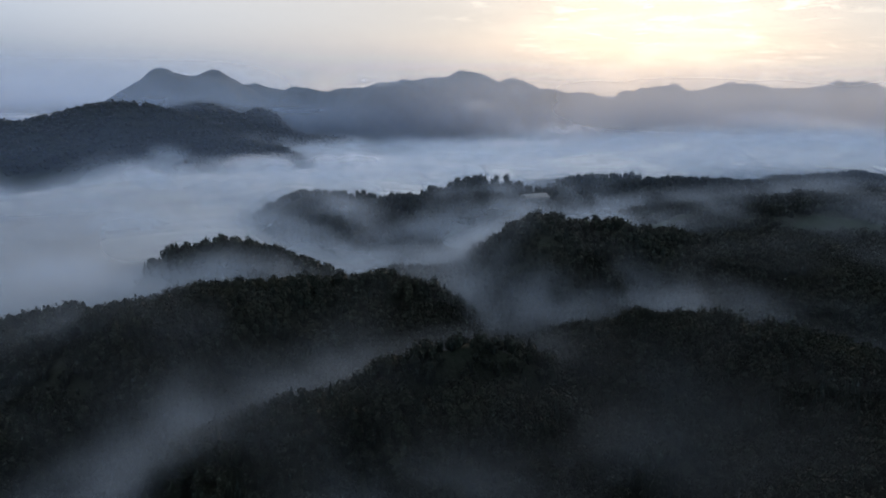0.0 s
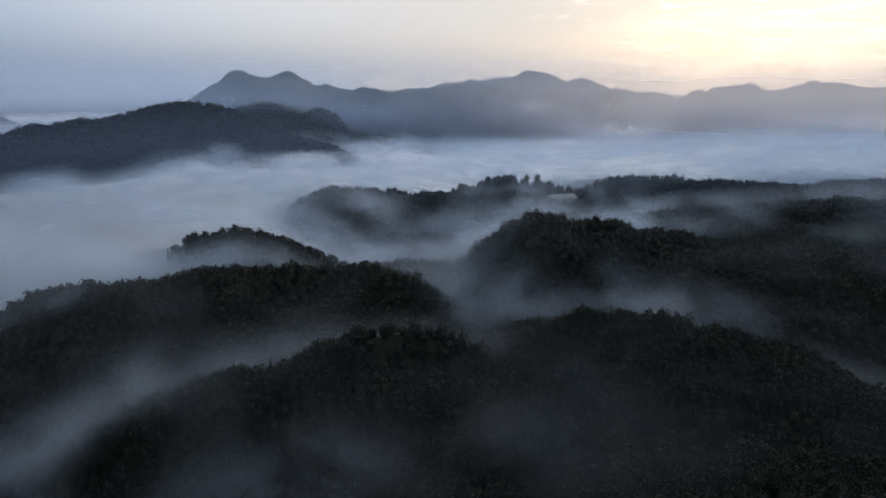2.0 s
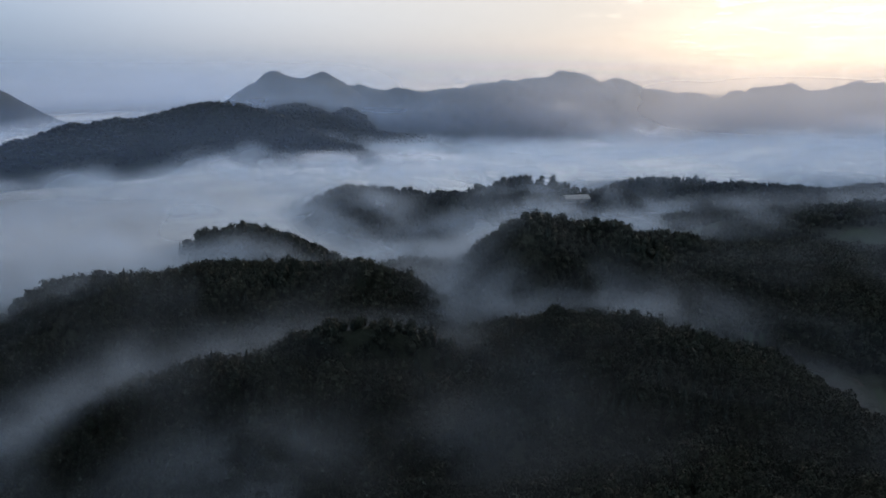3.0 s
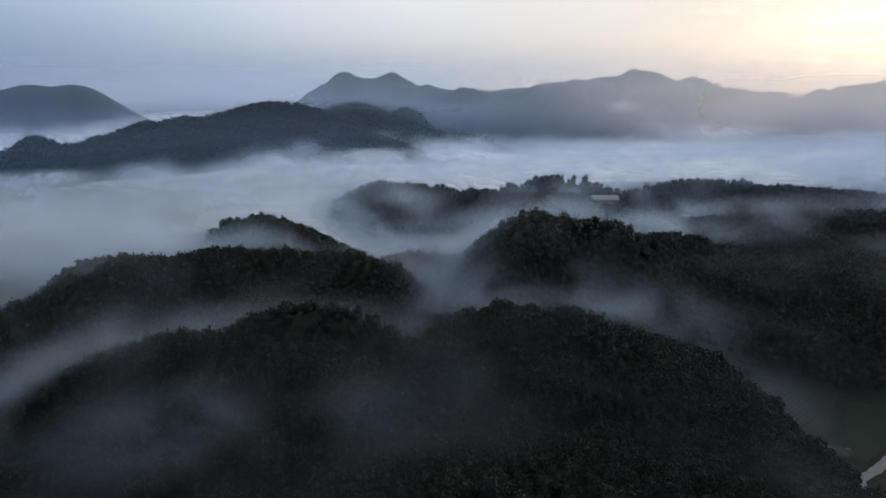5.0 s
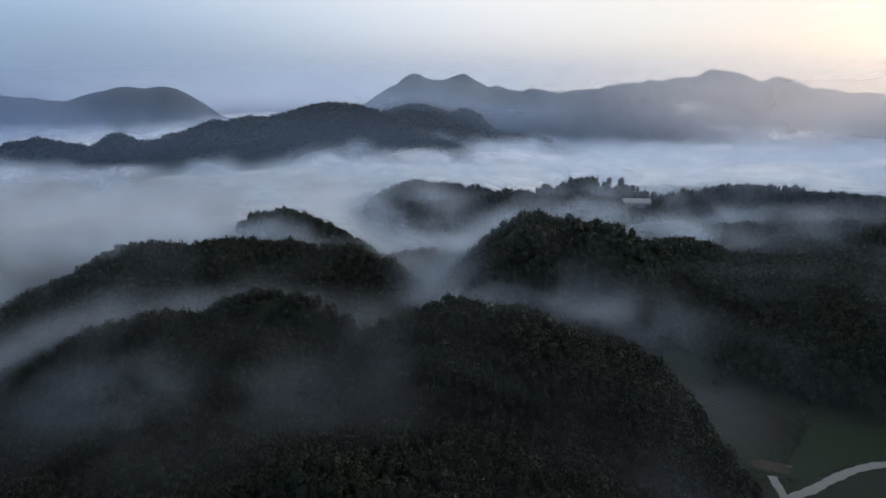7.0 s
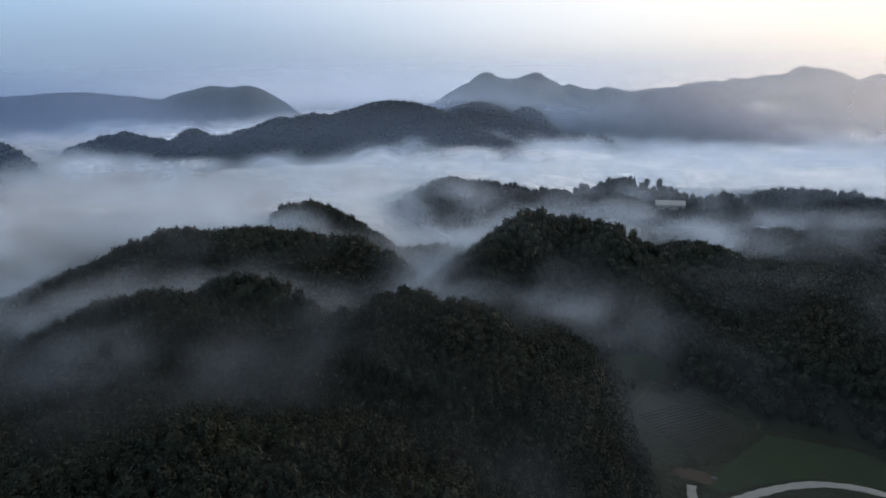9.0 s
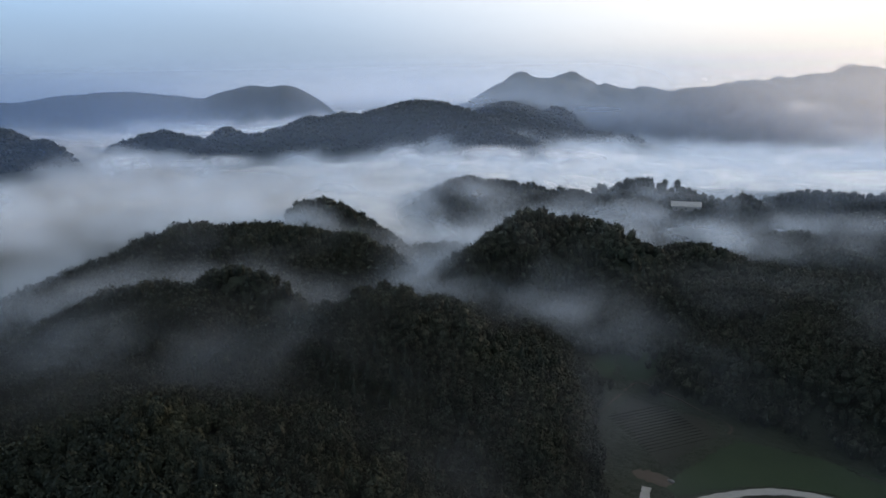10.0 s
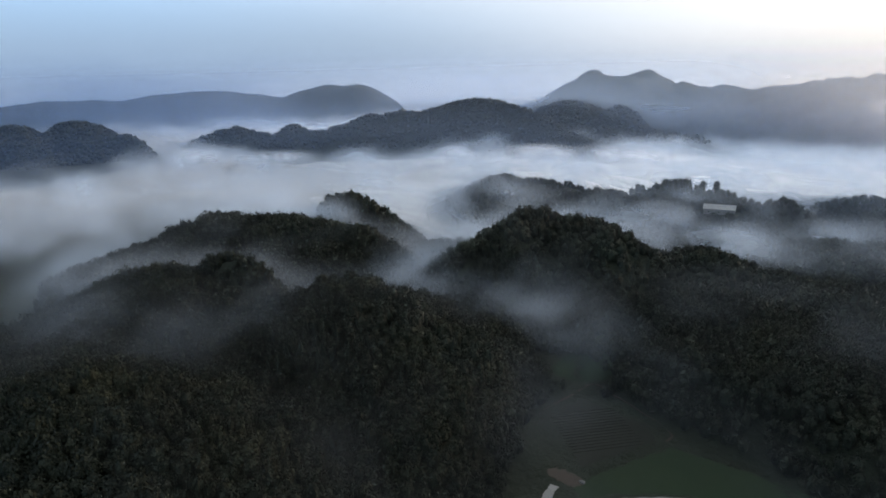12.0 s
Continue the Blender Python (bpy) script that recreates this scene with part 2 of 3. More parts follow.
MOUNTAINS = [
    (-533.9, 1261.6, 112.9, 31.3, 32.5, 10, 35.2), (-506.1, 1244.5, 101.1, 70, 68.2, 15, 42), (-470, 1352.7, 109, 38, 56.7, -10, 31.5), (-466.7, 1277.9, 99, 80.2, 58.8, 60, 27.5),
    (-385, 1390.5, 84, 84.2, 68.9, -10, 36.9), (-300, 1395, 80, 100, 43.6, -8, 40), (-165, 1429.6, 84, 108.3, 66.5, 0, 32), (-117, 1485, 91, 62.8, 35.4, 0, 30.9),
    (-34, 1591, 97, 87.5, 84, 0, 43.2), (54.7, 1562, 118.7, 54.2, 54.8, 0, 30), (30, 1561.2, 106, 137.5, 63.2, 0, 32), (154.9, 1609.5, 99, 62.5, 74.1, 0, 38.4),
    (254, 1560.5, 79, 120, 103.4, 0, 38.7), (407, 1454.4, 81.6, 47.9, 69.9, 0, 51.7), (480, 1480, 96, 70, 38.2, 0, 34), (612, 1456, 99, 45, 63.4, 0, 37.4),
    (560, 1470, 80, 200, 96, -5, 33.6), (683.3, 1501, 100, 112.5, 59.8, 0, 32), (792, 1456, 91, 75, 96, -20, 28.8), (841.7, 1387.1, 106.7, 112.8, 70.9, -20, 41.9),
    (965, 1375, 98, 225, 82.7, -40, 40.8), (108, 1404, 36, 234, 63, 0, 36), (-207, 1260, 22, 144, 54, -8, 32),
]
FLOOR = -56.0


def hill(x, y, cx, cy, top, a, b, turn, drop, blunt=1.0):
    c, s = math.cos(radians(turn)), math.sin(radians(turn))
    u, v = ((x - cx) * c + (y - cy) * s) / a, (-(x - cx) * s + (y - cy) * c) / b
    return top - drop * (np.sqrt(blunt + u * u + v * v) - math.sqrt(blunt))


FIELD = [(203, 350), (210, 376), (300, 367), (430, 372), (430, 240), (265, 255)]


def field_mask(x, y):
    """1 on the open farmland of the small valley."""
    inside = np.full_like(x, 1e6)
    for (ax, ay), (bx, by) in zip(FIELD, FIELD[1:] + FIELD[:1]):
        length = math.hypot(bx - ax, by - ay)
        inside = np.minimum(inside, ((x - ax) * (by - ay) - (y - ay) * (bx - ax)) / length)
    return step(inside + 6 * fbm(x / 25, y / 25, 2), -26, 2)


def land(x, y):
    wob = 9 * fbm(x / 70, y / 70, 3)
    wx, wy = x + wob * 2, y + 14 * fbm(x / 60 + 40, y / 60, 3)
    z = np.full_like(x, FLOOR) + 12 * step(x, 108, 300) * (1 - step(y, 560, 810))
    near = z.copy()
    for h in NEAR_HILLS:
        near = smax(near, hill(wx, wy, *h), 7.0)
    near = near + 15 * fbm(x / 48, y / 48, 4) * step(near, -50, -25)
    far = np.full_like(x, -200.0)
    for h in FAR_HILLS:
        far = smax(far, hill(wx, wy, *h), 9.0)
    gully = np.abs(fbm(x / 90 + 5, y / 90, 4))
    far = far + 8 * fbm(x / 50, y / 50, 4) - 26 * gully * step(far, -60, 40) * (1 - step(far, 45, 75))
    mount = np.full_like(x, -200.0)
    for h in MOUNTAINS:
        mount = smax(mount, hill(x + 2 * wob, y + 2 * wob, *h, 0.35), 4.0)
    crag = np.abs(fbm(x / 170 + 3, y / 170, 5))
    rib = 1 - np.abs(2 * fbm(x / 60 + 8, y / 110, 3))
    mount = mount + 9 * fbm(x / 60, y / 60, 4) + 8 * fbm(x / 24, y / 24, 3) + 13 * (rib - 0.8) - 36 * crag * (1 - step(mount, 50, 110))
    z = np.maximum(near, np.maximum(far, mount))
    f = field_mask(x, y)
    return z * (1 - f) + (-43 + 0.6 * fbm(x / 30, y / 30, 2)) * f


def axis(dense, mid, far):
    (a0, a1, da), (b0, b1, db) = dense, mid
    v = list(np.arange(a0, a1, da)) + list(np.arange(a1, b1, db)) + list(np.arange(b0, a0, db))
    s, p, q = db, b1, b0
    out = []
    while p < far:
        out.append(p)
        s *= 1.25
        p += s
    s = db
    while q > -far:
        s *= 1.25
        q -= s
        out.append(q)
    return np.array(sorted(v + out + [far]))


def grid_mesh(name, xs, ys, zf, keep=None, density=None):
    X, Y = np.meshgrid(xs, ys, indexing="ij")
    Z = zf(X, Y)
    nx, ny = X.shape
    co = np.stack([X, Y, Z], -1).reshape(-1, 3)
    i = np.arange(nx * ny).reshape(nx, ny)
    quads = np.stack([i[:-1, :-1], i[1:, :-1], i[1:, 1:], i[:-1, 1:]], -1).reshape(-1, 4)
    dens = density(X, Y, Z).reshape(-1) if density else None
    if dens is not None:
        quads = quads[dens[quads].max(1) > 0.004]
        used = np.unique(quads)
        remap = np.full(len(co), -1)
        remap[used] = np.arange(len(used))
        co, dens, quads = co[used], dens[used], remap[quads]
    return raw_mesh(name, co, quads, dens)


def raw_mesh(name, co, faces, dens=None, smooth=True):
    me = bpy.data.meshes.new(name)
    me.vertices.add(len(co))
    me.vertices.foreach_set("co", np.asarray(co, np.float32).ravel())
    k = faces.shape[1]
    me.loops.add(faces.size)
    me.loops.foreach_set("vertex_index", faces.ravel().astype(np.int32))
    me.polygons.add(len(faces))
    me.polygons.foreach_set("loop_start", np.arange(0, faces.size, k, dtype=np.int32))
    me.polygons.foreach_set("loop_total", np.full(len(faces), k, np.int32))
    me.polygons.foreach_set("use_smooth", np.full(len(faces), smooth))
    me.update(calc_edges=True)
    if dens is not None:
        at = me.attributes.new("mist", "FLOAT", "POINT")
        at.data.foreach_set("value", np.asarray(dens, np.float32))
    return me


def thing(name, me, mat, label, category, kind="", group="", parent=None):
    me.materials.append(mat)
    ob = new(name, me)
    if parent:
        ob.parent = parent
    return tagged(ob, label, category, group, kind)


GX = axis((-330, 510, 5.0), (-1400, 1150, 10.0), 4700)
GY = axis((60, 870, 5.0), (-60, 1780, 10.0), 4700)
thing("ground", grid_mesh("ground", GX, GY, land), GROUND, "dark wooded hills and mountain ridges round a misty valley", "ground", "structure")


def sea_top(x, y):
    """Height of the fog sea's surface."""
    t = -3 + 18 * step(y, 620, 840) * (1 - step(y, 900, 1170)) * step(-x, -40, 320) * (1 - 0.8 * step(-x, 380, 500))
    t = t - 12 * step(x, -190, -70) * (1 - step(y, 640, 740)) * step(y, 380, 430)
    t = t + 16 * fbm(x / 80, y / 55, 3) + 17 * fbm(x / 34, y / 34, 2) * np.maximum(step(y, 600, 760) * (1 - step(x, -60, 120)), step(-x, 300, 420))
    t = t - 17 * step(x, -60, 140) * (1 - step(y, 480, 620)) - 32 * (1 - step(y - 170 * step(x, 60, 190), 250, 390)) * step(x, -420, -200)
    t = t + 14 * step(-x, 420, 600) * step(y, 150, 400) * (1 - step(y, 420, 560)) + 16 * step(0.8 * y - 0.6 * x, 960, 1060) * step(-x, 300, 500)
    t = t + 19 * step(0.62 * y - 0.78 * x, 930, 985) * step(-x, 420, 600)
    t = t - 20 * step(x, -150, -40) * (1 - step(y, 740, 820))
    t = t + (4 + 36 * step(x, -50, 720)) * step(y, 810, 960) * step(x, -300, -100)
    return t


# ---- woods ----
def ico(sub):
    bm = bmesh.new()
    bmesh.ops.create_icosphere(bm, subdivisions=sub, radius=1.0)
    co = np.array([v.co[:] for v in bm.verts])
    fa = np.array([[v.index for v in f.verts] for f in bm.faces])
    bm.free()
    return co, fa


ICO1, ICO2 = ico(1), ico(2)


def blob(rng, base, centre, size, rough):
    co, fa = base
    v = co * (1 + rough * (rng.random((len(co), 1)) - 0.5))
    return v * np.array(size) + np.array(centre), fa


def join(pieces):
    co, fa, n = [], [], 0
    for v, f in pieces:
        co.append(v)
        fa.append(f + n)
        n += len(v)
    return np.concatenate(co), np.concatenate(fa)


def leaf_tufts(rng, count, size):
    """Small bent leaf clumps over a crown's lobed skin."""
    d = rng.normal(size=(count, 3))
    d[:, 2] = np.where(d[:, 2] < -0.4, -d[:, 2], d[:, 2])
    d /= np.linalg.norm(d, axis=1, keepdims=True)
    lobes = rng.normal(size=(6, 3))
    lobes[:, 2] = np.abs(lobes[:, 2])
    lobes /= np.linalg.norm(lobes, axis=1, keepdims=True)
    bulge = np.clip((d @ lobes.T).max(1), 0, 1) ** 5
    r = (0.35 + 0.14 * bulge + 0.05 * rng.random(count))[:, None]
    c = d * r + np.array([0, 0, 0.5])
    a = rng.normal(size=(count, 3))
    a -= d * (a * d).sum(1, keepdims=True) * 0.6
    a /= np.linalg.norm(a, axis=1, keepdims=True)
    b = np.cross(a, d + 0.5 * rng.normal(size=(count, 3)))
    b /= np.linalg.norm(b, axis=1, keepdims=True)
    s = size * (0.6 + 0.8 * rng.random((count, 1)))
    co = np.stack([c - a * s, c + b * s * 0.8 + d * s * 0.35, c + a * s, c - b * s * 0.8 - d * s * 0.2], 1).reshape(-1, 3)
    i = np.arange(count)[:, None] * 4
    return co, np.concatenate([i + np.array([[0, 1, 2]]), i + np.array([[0, 2, 3]])])


def broadleaf_crown(seed, base, tufts, size, core=0.36):
    """A crown about 1 wide and 1 high, its foot at 0: a dark inner mass under many leaf tufts."""
    rng = np.random.default_rng(seed)
    return join([blob(rng, base, (0, 0, 0.44), (core, core, core + 0.04), 0.36), leaf_tufts(rng, tufts, size)])


def conifer_crown(seed, tiers):
    rng = np.random.default_rng(seed)
    pieces = []
    for k in range(tiers):
        f = k / tiers
        n, r, z = 9, 0.34 * (1 - f) + 0.04, 0.12 + 0.80 * f
        ang = np.arange(n) * 2 * np.pi / n + rng.random()
        rr = r * (0.7 + 0.5 * rng.random(n))
        ring = np.stack([rr * np.cos(ang), rr * np.sin(ang), z - 0.05 - 0.06 * rng.random(n)], -1)
        co = np.concatenate([ring, [[0, 0, z + 0.26]], [[0, 0, z]]])
        j = np.arange(n)
        fa = np.concatenate([np.stack([j, (j + 1) % n, np.full(n, n)], -1), np.stack([(j + 1) % n, j, np.full(n, n + 1)], -1)])
        pieces.append((co, fa))
    return join(pieces)


def trunk_mesh(lean):
    bm = bmesh.new()
    rings = [(0.0, 0.030), (0.15, 0.022), (0.35, 0.017), (0.6, 0.009)]
    prev = None
    for z, r in rings:
        ring = [bm.verts.new((r * math.cos(a) + lean * z * z, r * math.sin(a), z)) for a in np.arange(7) * 2 * math.pi / 7]
        if prev:
            for k in range(7):
                bm.faces.new((prev[k], prev[(k + 1) % 7], ring[(k + 1) % 7], ring[k]))
        prev = ring
    for a in (0.4, 2.3, 4.4):
        foot, tip = Vector((lean * 0.09, 0, 0.28)), Vector((0.22 * math.cos(a), 0.22 * math.sin(a), 0.52))
        side = Vector((-math.sin(a), math.cos(a), 0)) * 0.010
        v = [bm.verts.new(foot + side), bm.verts.new(foot - side), bm.verts.new(foot + Vector((0, 0, 0.02))), bm.verts.new(tip)]
        for t in ((0, 1, 3), (1, 2, 3), (2, 0, 3)):
            bm.faces.new([v[k] for k in t])
    me = bpy.data.meshes.new("trunk")
    bm.to_mesh(me)
    bm.free()
    return me


def scatter(name, places, templates, mat, label, smooth=False):
    """All the trees of one wood as one mesh: places are x, y, z, width, height, turn, template."""
    co, fa, n = [], [], 0
    for k, (tv, tf) in enumerate(templates):
        p = places[places[:, 6] == k]
        if not len(p):
            continue
        c, s = np.cos(p[:, 5])[:, None], np.sin(p[:, 5])[:, None]
        x, y, z = tv[None, :, 0] * p[:, 3:4], tv[None, :, 1] * p[:, 3:4], tv[None, :, 2] * p[:, 4:5]
        v = np.stack([x * c - y * s + p[:, 0:1], x * s + y * c + p[:, 1:2], z + p[:, 2:3]], -1)
        f = tf[None] + (np.arange(len(p)) * len(tv))[:, None, None] + n
        co.append(v.reshape(-1, 3))
        fa.append(f.reshape(-1, 3))
        n += v.shape[0] * v.shape[1]
    return thing(name, raw_mesh(name, np.concatenate(co), np.concatenate(fa), smooth=smooth), mat, label, "forest", "stuff")


def stand(x0, x1, y0, y1, gap, seed):
    rng = np.random.default_rng(seed)
    X, Y = np.meshgrid(np.arange(x0, x1, gap), np.arange(y0, y1, gap))
    x = X.ravel() + (rng.random(X.size) - 0.5) * gap * 0.95
    y = Y.ravel() + (rng.random(X.size) - 0.5) * gap * 0.95
    return x, y, rng


STATIONS = [(0, 0, 0), (54, -11, 6), (108, -14, 13), (164, -8, 19), (220, 3, 25), (272, 23, 32), (323, 50, 39), (370, 82, 45), (411, 120, 52)]


def in_view(x, y, pad):
    """The sweep of country that the flight looks over."""
    seen = np.zeros(x.shape, bool)
    for ex, ey, turn in STATIONS:
        a = np.degrees(np.arctan2(-(x - ex), y - ey)) - turn
        seen |= (np.abs(a) < 35 + pad) & (np.hypot(x - ex, y - ey) > 150)
    return seen


def open_ground(x, y):
    """1 where no wood grows: fields, lanes and the meadow by the barn."""
    m = field_mask(x, y) > 0.88
    m |= ((x - 209) / 40) ** 2 + ((y - 621) / 14) ** 2 < 1
    m |= ((x - 356) / 54) ** 2 + ((y - 576) / 18) ** 2 < 1
    m |= ((x - 97) / 20) ** 2 + ((y - 689) / 13) ** 2 < 1
    m |= ((x - 320) / 22) ** 2 + ((y - 734) / 13) ** 2 < 1
    m |= ((x - 194) / 24) ** 2 + ((y - 371) / 13) ** 2 < 1
    return m


def distance(x, y):
    """Ground distance from the flight's chord."""
    t = np.clip((x * 411 + y * 120) / (411 ** 2 + 120 ** 2), 0, 1)
    return np.hypot(x - t * 411, y - t * 120)


TREE_CROWNS, PINE_CROWNS, TRUNKS = [], [], []


def single_tree(name, p, crowns, mat, label, group):
    """A tree of its own: p is x, y, z, width, height, turn, kind of crown."""
    if not TRUNKS:
        for k in range(4):
            TRUNKS.append(trunk_mesh(0.1 * (k - 1.5)))
            TRUNKS[-1].materials.append(BARK)
        for k in range(8):
            TREE_CROWNS.append(raw_mesh("crown", *broadleaf_crown(k, ICO1, 260, 0.066), smooth=False))
            TREE_CROWNS[-1].materials.append(LEAVES)
            PINE_CROWNS.append(raw_mesh("crown", *conifer_crown(90 + k, 8), smooth=False))
            PINE_CROWNS[-1].materials.append(NEEDLES)
    k = int(abs(p[0] * 7 + p[1] * 3))
    foot = new(name)
    foot.empty_display_size = 0.1
    foot.matrix_basis = pose(p[0], p[1], p[2], 0, 0, math.degrees(p[5])) @ Matrix.Diagonal((p[3], p[3], p[4], 1))
    tagged(foot, label, "tree", group)
    for part_name, me in (("trunk", TRUNKS[k % 4]), ("crown", crowns[k % 8])):
        ob = new(part_name, me)
        ob.parent = foot
    return foot


def wood():
    x, y, rng = stand(-380, 600, -20, 870, 4.0, 3)
    z = land(x, y)
    d = distance(x, y)
    ok = in_view(x, y, 4) & ~open_ground(x, y) & ((z > sea_top(x, y) - 20) | (y < 330) & (x > 0))
    ok &= rng.random(len(x)) < np.where(d > 380, 0.50, np.where(d > 215, 0.80, 1.0))
    x, y, z, d = x[ok], y[ok], z[ok], d[ok]
    n = len(x)
    grow = np.clip(0.72 + 1.5 * (fbm(x / 22, y / 22, 3) + 0.2) + 0.45 * rng.random(n) ** 2 + 0.35 * (rng.random(n) < 0.05), 0.5, 1.5)
    grow = np.where(d > 380, np.minimum(grow, 1.25), grow)
    wide = 5.0 * grow * (0.8 + 0.4 * rng.random(n)) * np.where(d > 380, 1.3, np.where(d > 215, 1.1, 1.0))
    high = 7.2 * grow * (0.8 + 0.5 * rng.random(n))
    conifer = rng.random(n) < 0.006 + 0.22 * (fbm(x / 40 + 9, y / 40, 2) > 0.17)
    full = np.stack([x, y, z - 0.6, wide, high, rng.random(n) * 6.28, np.zeros(n)], 1)
    hi = [broadleaf_crown(s, ICO1, 130, 0.060) for s in range(10)]
    mid = [broadleaf_crown(20 + s, ICO1, 76, 0.066, 0.38) for s in range(8)]
    lo = [broadleaf_crown(40 + s, ICO1, 28, 0.090, 0.42) for s in range(8)]
    con = [conifer_crown(60 + s, 6) for s in range(4)]
    near_trees = (x > 62) & (x < 132) & (y > 262) & (y < 296) & ~conifer
    for p in full[near_trees][:260]:
        single_tree("tree", p, TREE_CROWNS, LEAVES, "dark green broadleaf tree on the forest ridge", "trees of the near ridge")
    broad, pine = full[~conifer & ~near_trees], full[conifer]
    pine[:, 3] *= 1.25
    pine[:, 4] *= 1.05
    db = distance(broad[:, 0], broad[:, 1])
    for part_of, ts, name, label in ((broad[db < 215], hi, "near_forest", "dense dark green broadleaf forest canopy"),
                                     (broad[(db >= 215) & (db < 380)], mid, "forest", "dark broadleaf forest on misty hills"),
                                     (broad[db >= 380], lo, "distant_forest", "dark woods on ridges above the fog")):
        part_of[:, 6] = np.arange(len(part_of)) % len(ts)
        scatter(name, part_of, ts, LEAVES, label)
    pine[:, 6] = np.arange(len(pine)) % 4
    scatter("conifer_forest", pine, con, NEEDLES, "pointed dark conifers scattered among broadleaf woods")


def far_wood():
    x, y, rng = stand(-960, -120, 120, 1130, 4.6, 5)
    z = land(x, y)
    ok = (z > 2) & (distance(x, y) > 500) & (np.hypot(x + 851, y - 869) > 240) & (x + y > -640)
    x, y, z = x[ok], y[ok], z[ok]
    n = len(x)
    s = 7.0 * (0.5 + 0.9 * rng.random(n))
    pl = np.stack([x, y, z - 2.5, s * 1.3, s, rng.random(n) * 6.28, np.arange(n) % 4], 1)
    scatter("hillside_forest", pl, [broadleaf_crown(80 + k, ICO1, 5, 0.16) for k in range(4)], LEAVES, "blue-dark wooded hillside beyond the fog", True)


wood()
far_wood()

# ---- mist ----
# Sunrise warmth is painted into the fog body's colour, far-side blue into the mist's.
FOGBODY = mat_mist("valley_fog", 0.011, -0.25, 0.42, 1.0, (0.94, 0.90, 0.86), pass_light=0.10, detail=3.0, gloss=0.5)
MIST = mat_mist("drifting_mist", 0.016, 0.34, 0.68, 1.0, (0.68, 0.73, 0.80), pass_light=0.50, squash=1.6, detail=4.5, torn=True)
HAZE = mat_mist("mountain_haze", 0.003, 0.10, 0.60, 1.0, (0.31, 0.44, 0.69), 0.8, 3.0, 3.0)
# Warm copy of the haze: sunrise light is painted into its colour.
WARMHAZE = mat_mist("sun_tinted_haze", 0.003, 0.05, 0.55, 1.0, (0.78, 0.67, 0.57), 0.75, 3.0, 3.0)
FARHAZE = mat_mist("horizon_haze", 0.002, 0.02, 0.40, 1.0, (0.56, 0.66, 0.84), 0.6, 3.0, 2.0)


def sea_reach(x, y):
    """1 where the fog sea lies, 0 over the nearer woods and the small valley."""
    near = np.maximum(step(y - 0.35 * np.maximum(x, 0) + 0.3 * np.clip(x, -200, 0), 190, 360), step(-x, 260, 400))
    near = np.maximum(near, 0.75 * step(-x, 85, 190) * step(y, 130, 200))
    near = near * (1 - 0.96 * np.exp(-((x - 300) / 120) ** 2 - ((y - 315) / 80) ** 2)) * (1 - 0.92 * np.exp(-((x - 235) / 90) ** 2 - ((y - 390) / 55) ** 2)) * (1 - 0.95 * np.exp(-((x - 140) / 75) ** 2 - ((y - 370) / 62) ** 2))
    near = near * (1 - 0.85 * np.exp(-((x - 380) / 140) ** 2 - ((y - 480) / 100) ** 2))
    return near * (1 - step(np.hypot(x - 180, y - 54), 1350, 1800))


# x, y, half length, half width, turn, thickness: wisps that lie over the nearer woods
WISPS = [
    (-40, 285, 70, 20, 25, 0.26), (-90, 250, 70, 24, 30, 0.22), (-115, 196, 70, 34, 20, 0.24), (-175, 290, 60, 30, 15, 0.14), (-200, 240, 60, 40, 15, 0.15),
    (60, 378, 62, 26, 10, 0.36), (140, 394, 70, 26, 5, 0.26), (2, 405, 40, 22, 20, 0.26), (205, 385, 55, 26, 10, 0.13),
    (232, 320, 34, 40, 0, 0.035), (240, 412, 60, 24, 0, 0.08), (50, 198, 50, 24, 15, 0.07), (132, 218, 40, 26, 0, 0.06), (-20, 170, 60, 26, 10, 0.12), (30, 290, 50, 14, 15, 0.12),
    (120, 240, 300, 170, 0, 0.026), (60, 606, 170, 40, 5, 0.95), (280, 640, 140, 40, 0, 0.20), (-20, 500, 100, 60, 0, 0.40),
    (330, 440, 130, 60, 0, 0.05), (430, 570, 110, 60, 0, 0.16), (390, 660, 120, 45, 0, 0.16), (-128, 412, 36, 14, -5, 0.40), (-110, 596, 60, 20, 5, 0.95), (40, 690, 60, 18, 0, 0.40),
    (180, 700, 130, 16, 0, 0.40),
]


PLAIN_X, PLAIN_Y = np.arange(-1560, 1000, 5.0), np.arange(0, 1700, 5.0)


def charted(f):
    """The function f over the whole valley, worked out once and then read off by place."""
    X, Y = np.meshgrid(PLAIN_X, PLAIN_Y, indexing="ij")
    v = f(X, Y)

    def read(x, y):
        u = np.clip((x - PLAIN_X[0]) / 5.0, 0, v.shape[0] - 1.001)
        w = np.clip((y - PLAIN_Y[0]) / 5.0, 0, v.shape[1] - 1.001)
        i, j = u.astype(int), w.astype(int)
        p, q = u - i, w - j
        return (v[i, j] * (1 - p) + v[i + 1, j] * p) * (1 - q) + (v[i, j + 1] * (1 - p) + v[i + 1, j + 1] * p) * q
    return read


LAND = charted(land)
SMOOTH_LAND = charted(lambda x, y: sum(LAND(x + dx, y + dy) for dx in (-14, 0, 14) for dy in (-14, 0, 14)) / 9)
SEA_TOP = charted(sea_top)
CALM_TOP = charted(lambda x, y: sum(SEA_TOP(x + dx, y + dy) for dx in (-36, -18, 0, 18, 36) for dy in (-36, -18, 0, 18, 36)) / 25)


